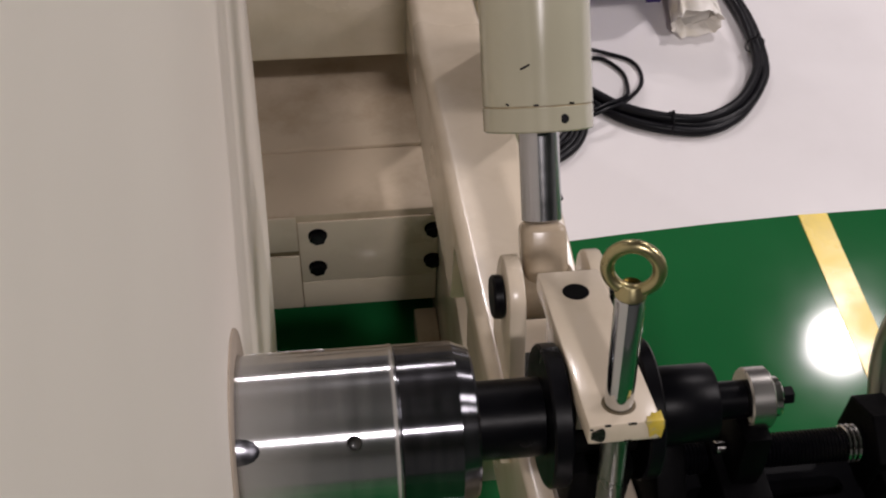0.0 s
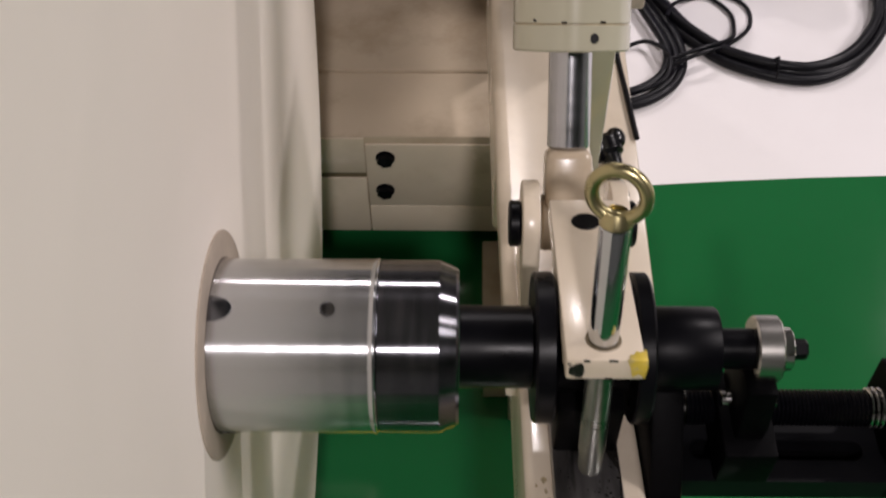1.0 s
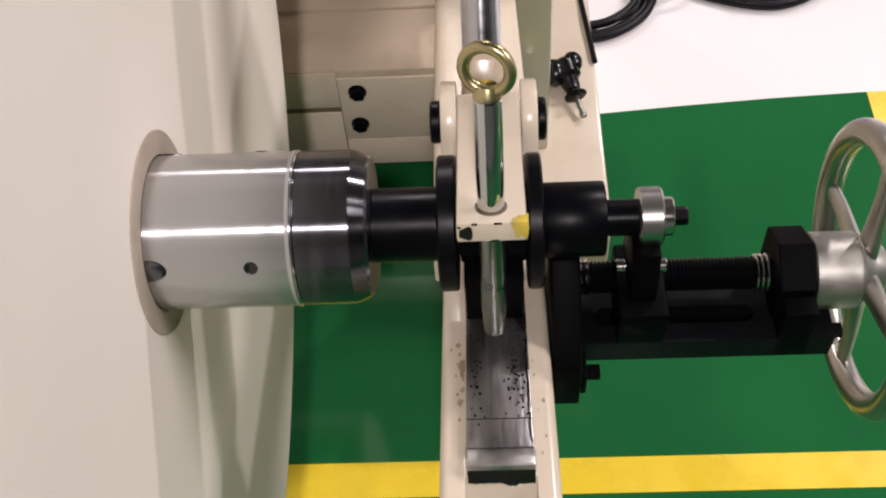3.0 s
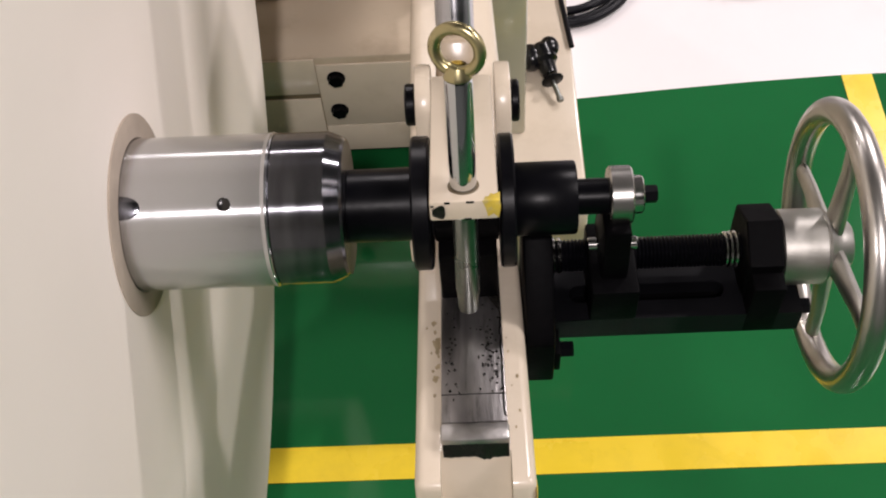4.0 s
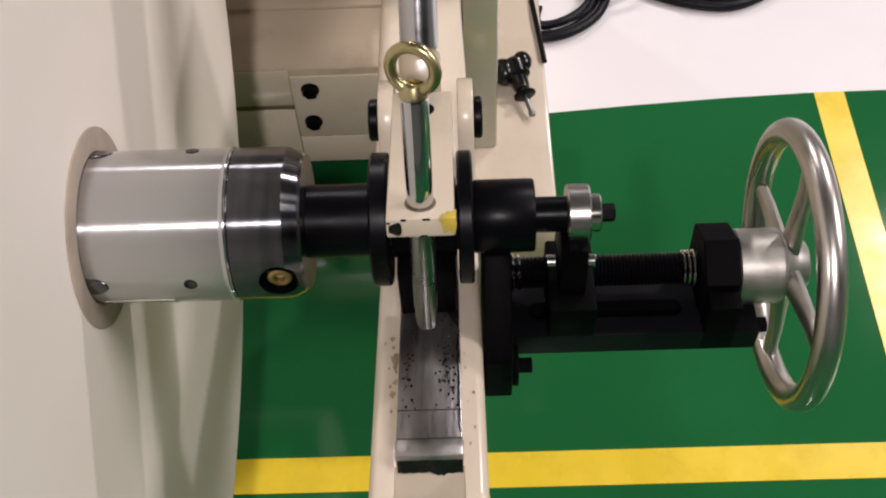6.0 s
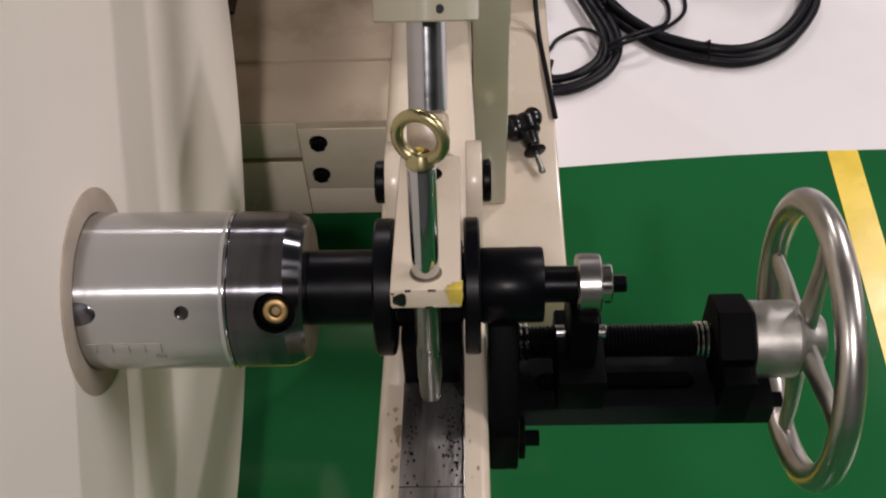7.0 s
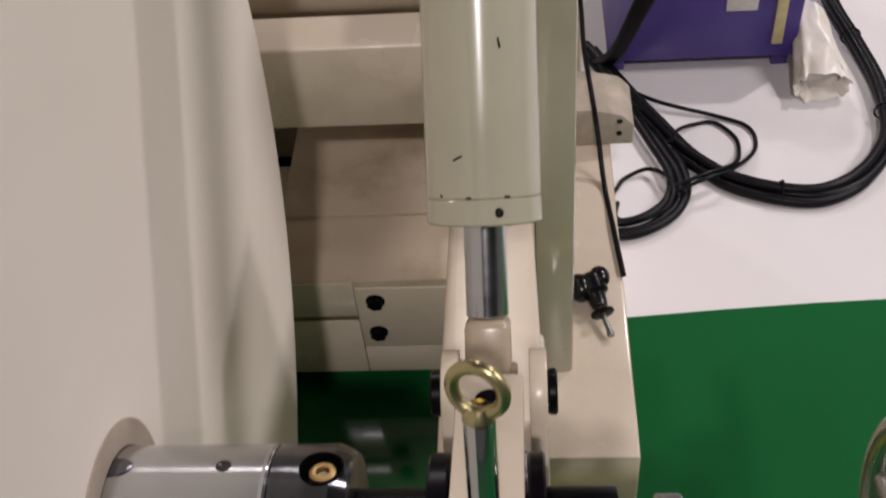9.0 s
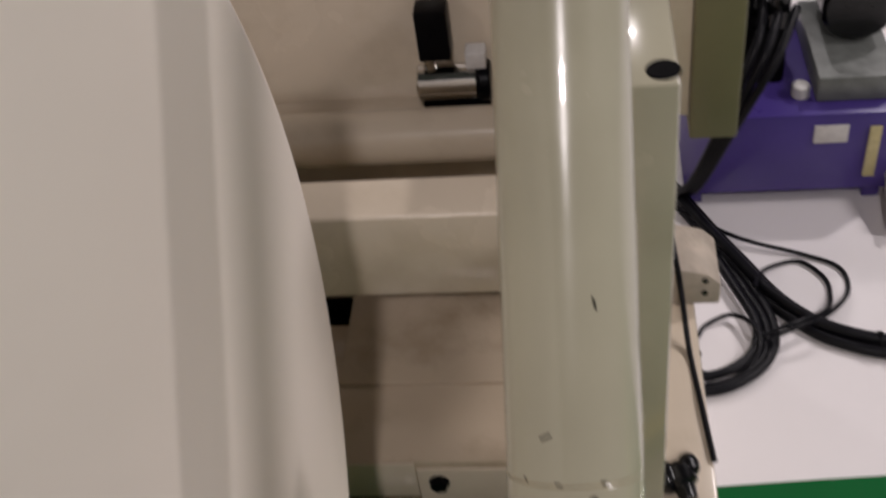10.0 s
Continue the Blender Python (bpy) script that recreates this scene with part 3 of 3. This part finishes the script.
RY, RZ, RR = 0.060, 1.031, 0.726     # the wound paper sags out of round a little off the chuck axis
roll = thing("paper_roll", pose(0, RY, RZ), "large roll of white paper wound on a brown core", "paper roll")
body = bmesh.new()
prof = [(-0.312, 0.060)]
for i in range(1, 61):
    r = 0.060 + (RR - 0.002 - 0.060) * i / 60
    prof.append((-0.312 + 0.0006 * noise.noise(Vector((r * 34, 3.1, 0))) - 0.002 * (i == 60), r))
prof += [(-0.316, RR), (-1.75, RR), (-1.752, 0.060)]
lathe(prof, "x", 192, bm=body)
part("wound_paper", body, PAPER, roll)
part("outer_sheet", lathe([(-1.7495, RR + 0.0002), (-1.7495, RR + 0.0010), (-0.3170, RR + 0.0010), (-0.3170, RR + 0.0002)], "x", 192), PAPER_SIDE, roll, "smooth outer paper sheet")
core = thing("paper_core", pose(0, AY, AZ), "brown grey paper core tube gripped by the chuck", "paper core")
part("tube", lathe([(-1.76, 0.0738), (-0.3105, 0.0738), (-0.3095, 0.0748), (-0.3095, 0.0960), (-0.3105, 0.0974), (-1.76, 0.0974)], "x", 96), CARD, core)

# ---------------------------------------------------------------- side register screw and handwheel
SY, SZ = 0.040, 0.912
adj = thing("side_adjuster", pose(0, 0, 0), "black steel side adjusting bracket with threaded screw", "adjuster")
part("end_plate", prism([(-0.058, 0.828), (0.075, 0.828), (0.075, 0.955), (0.02, 0.975), (-0.02, 0.94), (-0.058, 0.90)], 0.0545, 0.083, "x", 0.003), BLACK_MATT, adj)
part("plate_step", box(0.0835, 0.090, -0.05, -0.02, 0.835, 0.87, 0.002), BLACK_MATT, adj)
part("plate_bolt", lathe([(0.0905, 0), (0.0905, 0.009), (0.103, 0.009), (0.104, 0.008), (0.104, 0)], "x", 6, (0, -0.035, 0.853)), BLACK, adj, smooth=25)
bar = bmesh.new()
slot = [(0.112 + 0.010 * math.cos(a), 0.0135 + 0.010 * math.sin(a)) for a in [math.pi / 2 + math.pi * k / 10 for k in range(11)]] + [(0.250 + 0.010 * math.cos(a), 0.0135 + 0.010 * math.sin(a)) for a in [-math.pi / 2 + math.pi * k / 10 for k in range(11)]]
rim = [(0.084, 0.060), (0.084, 0.047), (0.084, 0.034), (0.084, 0.021), (0.084, 0.0135), (0.084, 0.006), (0.084, -0.002), (0.084, -0.010), (0.084, -0.018), (0.098, -0.018), (0.112, -0.018),
       (0.250, -0.018), (0.29, -0.018), (0.335, -0.018), (0.335, -0.006), (0.335, 0.006), (0.335, 0.0135), (0.335, 0.021), (0.335, 0.034), (0.335, 0.060), (0.29, 0.060), (0.250, 0.060)]
rings = [[bar.verts.new((x, y, z)) for x, y in loop] for loop, z in ((slot, 0.858), (slot, 0.8795), (rim, 0.8795), (rim, 0.8465))]
for p, q in zip(rings, rings[1:]):
    for k in range(22):
        bar.faces.new((p[k], p[(k + 1) % 22], q[(k + 1) % 22], q[k]))
bar.faces.new(rings[0]), bar.faces.new(rings[3])
sb = part("slotted_bar", bar, BAR, adj, smooth=25)
part("slot_floor", prism(slot, 0.857, 0.8592, "z", 0), BLACK_MATT, sb, "black bottom of the slot")
th = []
for i in range(0, 101):
    a = 0.0835 + 0.192 * i / 100
    th.append((a, 0.0150 if i % 2 else 0.0168))
part("screw", lathe([(0.083, 0)] + th + [(0.276, 0)], "x", 32, (0, SY, SZ)), BLACK, adj, "black threaded screw", smooth=60)
for a in (0.0865, 0.0925, 0.2605, 0.2655, 0.2705):
    bm = torus(0.0168, 0.0022, "x", 40, 8, (a, SY, SZ))
    part("spring_coil", bm, STEEL, adj, "bright disc washer")
nut = prism([(0.010, 0.884), (0.070, 0.884), (0.066, 0.945), (0.050, 0.992), (0.004, 0.998), (-0.004, 0.95), (0.0, 0.90)], 0.130, 0.156, "x", 0.003)
box(0.120, 0.167, -0.020, 0.066, 0.8805, 0.932, 0.003, bm=nut)
car = part("nut_carriage", nut, BLACK_MATT, adj)
for a in (0.1235, 0.1625):
    part("carriage_screw", disc(a - 0.005, a + 0.005, 0.007, "x", 16, 0.001, (0, 0.028, 0.948)), STEEL, car, "bright screw head")
nb = lathe([(0.275, 0), (0.275, 0.044), (0.2765, 0.0455), (0.3085, 0.0455), (0.310, 0.044), (0.310, 0)], "x", 6, (0, SY, SZ), turn=radians(28))
box(0.278, 0.3108, -0.019, 0.066, 0.8465, 0.925, 0.003, bm=nb)
part("end_block", nb, BLACK_MATT, adj, smooth=25)
part("end_bolt", lathe([(0.3355, 0), (0.3355, 0.009), (0.346, 0.009), (0.347, 0.008), (0.347, 0)], "x", 6, (0, -0.001, 0.864)), BLACK, adj, smooth=25)

wheel = thing("handwheel", pose(0.368, SY, SZ), "polished cast alloy handwheel with four spokes", "handwheel")
part("rim", torus(0.1355, 0.0137, "x", 128, 24), WHEEL, wheel, "polished bright rim")
part("hub", lathe([(-0.0575, 0), (-0.0575, 0.0365), (-0.0555, 0.0385), (-0.014, 0.0385), (-0.012, 0.0365), (-0.010, 0.0375), (-0.004, 0.0330), (0.004, 0.0270), (0.014, 0.0245), (0.016, 0.022), (0.016, 0)], "x", 64), WHEEL_CAST, wheel)
for k in range(4):
    a = 90 * k - 14
    sp = bmesh.new()
    rows = []
    for r, w, d, x in ((0.022, 0.017, 0.010, -0.003), (0.05, 0.0138, 0.0085, -0.001), (0.09, 0.0118, 0.007, 0.001), (0.126, 0.0112, 0.0065, 0.0)):
        rows.append([sp.verts.new((x + d * math.cos(2 * math.pi * j / 12), w * math.sin(2 * math.pi * j / 12), r)) for j in range(12)])
    for p, q in zip(rows, rows[1:]):
        for j in range(12):
            sp.faces.new((p[j], p[(j + 1) % 12], q[(j + 1) % 12], q[j]))
    bmesh.ops.transform(sp, matrix=pose(0, 0, 0, a), verts=sp.verts)
    part("spoke", sp, WHEEL_CAST, wheel)

# ---------------------------------------------------------------- loose knob screw on the base beam
knob = thing("knob_screw", pose(0.140, 0.838, 0.3555, 0, 0, 16), "black plastic lobed knob with washer and steel stud, lying loose", "knob screw")
TILT = pose(0, 0, 0.033, 12)


def lobe(angle, reach, r, y0, y1):
    """A rounded grip lobe standing out of the knob's hub, as a swept egg-shaped lump."""
    bm = bmesh.new()
    bmesh.ops.create_uvsphere(bm, u_segments=24, v_segments=16, radius=1)
    for v in bm.verts:
        out = v.co.z * 0.5 + 0.5
        v.co = Vector((v.co.x * r * (1.12 - 0.2 * out), (y0 + y1) / 2 + v.co.y * (y1 - y0) / 2, reach * (out * 1.0)))
    bmesh.ops.transform(bm, matrix=TILT @ pose(0, 0, 0, 0, 90 - angle, 0), verts=bm.verts)
    return bm


for la, reach, lr, y0, y1 in ((184, 0.043, 0.022, -0.032, 0.020), (22, 0.034, 0.017, -0.018, 0.022), (-58, 0.031, 0.019, -0.030, 0.014)):
    part("grip_lobe", lobe(la, reach, lr, y0, y1), PLASTIC, knob)
part("neck", lathe([(-0.050, 0), (-0.050, 0.0128), (-0.047, 0.0140), (-0.028, 0.0165), (-0.022, 0.0235), (0.002, 0.0250), (0.010, 0.0190), (0.013, 0)], "y", 32, m=TILT), PLASTIC, knob)
part("washer", lathe([(-0.0640, 0), (-0.0640, 0.0185), (-0.0630, 0.0200), (-0.0605, 0.0200), (-0.0598, 0.0165), (-0.0560, 0.0080), (-0.0560, 0)], "y", 32, m=TILT), BLACK, knob)
part("stud", lathe([(-0.1070, 0), (-0.1070, 0.0050), (-0.1055, 0.0062), (-0.0990, 0.0062), (-0.0980, 0.0045), (-0.0510, 0.0045), (-0.0510, 0)], "y", 16, m=TILT), DULL, knob, "dull steel stud")

# ---------------------------------------------------------------- hydraulic power unit, casting, sheet
unit = thing("hydraulic_unit", pose(0, 0, 0), "purple blue hydraulic power unit on the white floor", "hydraulic unit")
tank = part("tank", prism([(0.045, 0.245), (0.268, 0.37), (0.268, 0.712), (0.045, 0.708)], 1.858, 2.25, "y", 0.005), PURPLE, unit)
part("oil_gauge", box(0.645, 0.672, 1.852, 1.8575, 0.085, 0.232, 0.003), GAUGE, tank, "pale oil sight gauge")
part("rating_plate", box(0.525, 0.600, 1.855, 1.8576, 0.188, 0.238, 0.001), LABEL, tank, "pale rating label")
for fx in (0.27, 0.68):
    part("foot", box(fx - 0.02, fx + 0.02, 1.88, 1.94, 0, 0.0445, 0.003), PURPLE, unit)
part("motor", disc(2.02, 2.22, 0.085, "y", 40, 0.01, (0.63, 0, 0.43)), PLASTIC, unit, "black electric motor")
part("motor_bed", box(0.53, 0.70, 1.90, 2.22, 0.269, 0.335, 0.006), CAST_GREY, unit, "grey cast motor bed")
part("valve_block", box(0.34, 0.47, 1.98, 2.16, 0.269, 0.42, 0.008), BLACK_MATT, unit, "black valve block")
for i, (vx, vy) in enumerate(((0.36, 1.99), (0.40, 2.05), (0.445, 1.99))):
    part("solenoid", disc(0.42, 0.52, 0.024, "z", 20, 0.004, (vx, vy, 0)), PLASTIC, unit)
part("filler_cap", disc(0.268, 0.30, 0.02, "z", 24, 0.003, (0.50, 1.93, 0)), LABEL, unit)

cast_block = thing("casting_block", pose(0.17, 1.215, 0.3555), "dusty cream cast block on the base beam end", "casting")
part("block", prism([(0, -0.065), (0.078, -0.065), (0.088, -0.055), (0.090, -0.010), (0.082, 0.022), (0.074, 0.050), (0.050, 0.073), (0, 0.073)], 0.0, 0.12, "y", 0.005), STONE, cast_block)
for hx, hz in ((0.045, 0.03), (0.045, 0.06)):
    part("bolt_hole", disc(-0.0015, 0.0005, 0.006, "y", 16, 0.0005, (hx, 0, hz)), GREASE, cast_block, "small dark bolt hole")

crump = bmesh.new()
rows = []
for i in range(29):
    u = i / 28
    # an open-mouthed bag slumped against the tank: the mouth lies on the floor, the body rises behind
    cy, cz = 1.738 + 0.20 * u, 0.040 + 0.05 * u ** 1.4
    rx, rz = 0.062 - 0.022 * u + 0.008 * math.exp(-u * 9), 0.038 + 0.02 * math.sin(2.2 * u)
    ring = []
    for k in range(56):
        q = 2 * math.pi * k / 56
        d = Vector((math.cos(q) * 1.6, math.sin(q) * 1.6, u * 2.2))
        f = 1 + 0.14 * noise.noise(d * 1.2) + 0.06 * abs(noise.noise(d * 2.6 + Vector((7, 1, 2)))) - 0.03 * abs(noise.noise(d * 6.5))
        px, pz = math.copysign(abs(math.cos(q)) ** 0.75, math.cos(q)), math.copysign(abs(math.sin(q)) ** 0.85, math.sin(q))
        ring.append(crump.verts.new((0.757 - 0.012 * u + rx * f * px, cy + 0.022 * noise.noise(d * 2.2) * (1 - u), max(0.0015 + 0.001 * (k % 3), cz + rz * f * pz))))
    rows.append(ring)
for p, q in zip(rows, rows[1:]):
    for k in range(56):
        crump.faces.new((p[k], p[(k + 1) % 56], q[(k + 1) % 56], q[k]))
inner = [crump.verts.new(v.co * 1.0 + Vector(((0.757 - v.co.x) * 0.35, 0.035, (0.05 - v.co.z) * 0.30))) for v in rows[0]]
for k in range(56):
    crump.faces.new((rows[0][(k + 1) % 56], rows[0][k], inner[k], inner[(k + 1) % 56]))
crump.faces.new(inner), crump.faces.new(rows[-1])
bag = part("plastic_bag", crump, SHEET, smooth=50)
tagged(bag, "crumpled white plastic bag beside the purple unit", "plastic bag")

air = thing("air_cylinder", pose(-0.22, 1.505, 0.6005), "small bright air cylinder with black ends on the rear ledge", "air cylinder")
part("tube", disc(-0.066, 0.045, 0.034, "x", 40, 0.003, (0, 0, 0.060)), STEEL, air)
part("end_cover", disc(0.0455, 0.068, 0.038, "x", 32, 0.004, (0, 0, 0.060)), BLACK, air, "black end cover")
part("foot", box(-0.060, 0.064, -0.02, 0.02, 0.0, 0.032, 0.003), BLACK_MATT, air, "black mounting foot")
part("bracket", box(-0.056, 0.002, -0.02, 0.03, 0.118, 0.22, 0.004), BLACK, air, "black upright bracket")
part("banjo_fitting", disc(0.0935, 0.119, 0.012, "z", 20, 0.002, (-0.040, 0, 0)), STEEL, air, "bright hose fitting")
part("mount_plate", box(0.030, 0.070, -0.034, -0.004, 0.0, 0.006, 0.001), LABEL, air, "white mounting plate")
part("fitting", box(0.026, 0.062, -0.018, 0.018, 0.0955, 0.130, 0.003), LABEL, air, "white plastic fitting")

def cable(name, points, r, label):
    return tagged(part(name, tube(points, r), CABLE), label, "cable", "cables on the floor")


Z = 0.0125
for dx, dy, dz in ((0, 0, 0), (0.016, 0.018, 0.004), (-0.004, 0.026, 0.016)):
    cable("hose", [(x + dx, y + dy, Z + dz) for x, y in ((0.20, 1.93), (0.29, 1.742), (0.346, 1.637), (0.40, 1.537), (0.455, 1.47), (0.51, 1.423), (0.602, 1.385), (0.69, 1.376), (0.776, 1.416), (0.844, 1.495), (0.882, 1.586), (0.892, 1.75), (0.872, 1.92), (0.845, 2.1), (0.84, 2.35))], 0.0125, "thick black hose looped over the white floor")
for k, (s, dz) in enumerate(((1.0, 0.0), (0.86, 0.012), (1.1, 0.004))):
    cx, cy = 0.235, 1.44
    pts = [(0.30, 1.73), (0.345, 1.60), (0.385, 1.47), (0.365, 1.375), (0.295, 1.315), (0.222, 1.305), (0.21, 1.36)]
    cable("hose", [(cx + (x - cx) * s, cy + (y - cy) * s, 0.0105 + dz) for x, y in pts], 0.0105, "black hose coil beside the base beam")
for tx, ty in ((0.602, 1.398), (0.888, 1.66), (0.868, 1.95)):
    tie = torus(0.024, 0.0022, "x" if ty < 1.5 else "y", 24, 6, (tx, ty, 0.026))
    box(tx - 0.003, tx + 0.003, ty - 0.003, ty + 0.003, 0.048, 0.062, 0.0008, 1, bm=tie)
    tagged(part("cable_tie", tie, CABLE), "small black cable tie round the hoses", "cable tie", "cable ties")
cable("thin_cable", [(0.22, 1.84, 0.02), (0.356, 1.732, 0.02), (0.497, 1.682, 0.008), (0.569, 1.638, 0.006), (0.572, 1.561, 0.006), (0.506, 1.472, 0.03), (0.44, 1.43, 0.045), (0.36, 1.40, 0.03)], 0.005, "thin black cable in a loose loop")
cable("thin_cable", [(0.36, 1.41, 0.04), (0.44, 1.44, 0.05), (0.512, 1.49, 0.03), (0.535, 1.56, 0.006), (0.53, 1.61, 0.006), (0.49, 1.66, 0.006), (0.441, 1.656, 0.006), (0.395, 1.61, 0.03), (0.37, 1.55, 0.045)], 0.005, "thin black cable in a loose loop")
cable("thin_cable", [(0.21, 1.40, 0.006), (0.238, 1.44, 0.006), (0.262, 1.477, 0.006), (0.319, 1.492, 0.02), (0.363, 1.43, 0.04), (0.35, 1.36, 0.035), (0.29, 1.33, 0.02), (0.235, 1.35, 0.006), (0.24, 1.40, 0.006)], 0.005, "thin black cable in a loose loop")
cable("edge_cable", [(0.150, 1.60, 0.52), (0.152, 1.45, 0.51), (0.152, 1.34, 0.4975), (0.158, 1.23, 0.4950), (0.170, 1.175, 0.43), (0.180, 1.10, 0.3615), (0.190, 0.98, 0.3605), (0.199, 0.875, 0.3605)], 0.005, "thin black cable along the base beam edge")
for k in range(3):
    cable("tank_hose", [(0.42 + 0.03 * k, 2.02 - 0.02 * k, 0.47), (0.385 + 0.02 * k, 1.90 - 0.02 * k, 0.42), (0.31 + 0.012 * k, 1.835 - 0.008 * k, 0.25), (0.255 + 0.012 * k, 1.835, 0.10), (0.215 + 0.02 * k, 1.90, 0.014)], 0.010, "black hydraulic hose bent down from the purple unit")


# ---------------------------------------------------------------- movement
def motions():
    """The roll and the chuck turn together."""
    turns = ((0, 0), (0.5, 14), (1.0, 29), (1.5, 46), (2.0, 62.5), (2.5, 78), (4.0, 126.3), (4.5, 143), (5.0, 160.3), (6.5, 209.7), (7.0, 226.8), (7.5, 243.8),
             (8.0, 261), (8.5, 278.3), (9.0, 295.5), (9.5, 312.5), (10.0, 329.5))
    for ob, y, z in ((chuck, AY, AZ), (core, AY, AZ), (roll, RY, RZ)):
        walk(ob, [(t, pose(0, y, z, -a)) for t, a in turns])


motions()
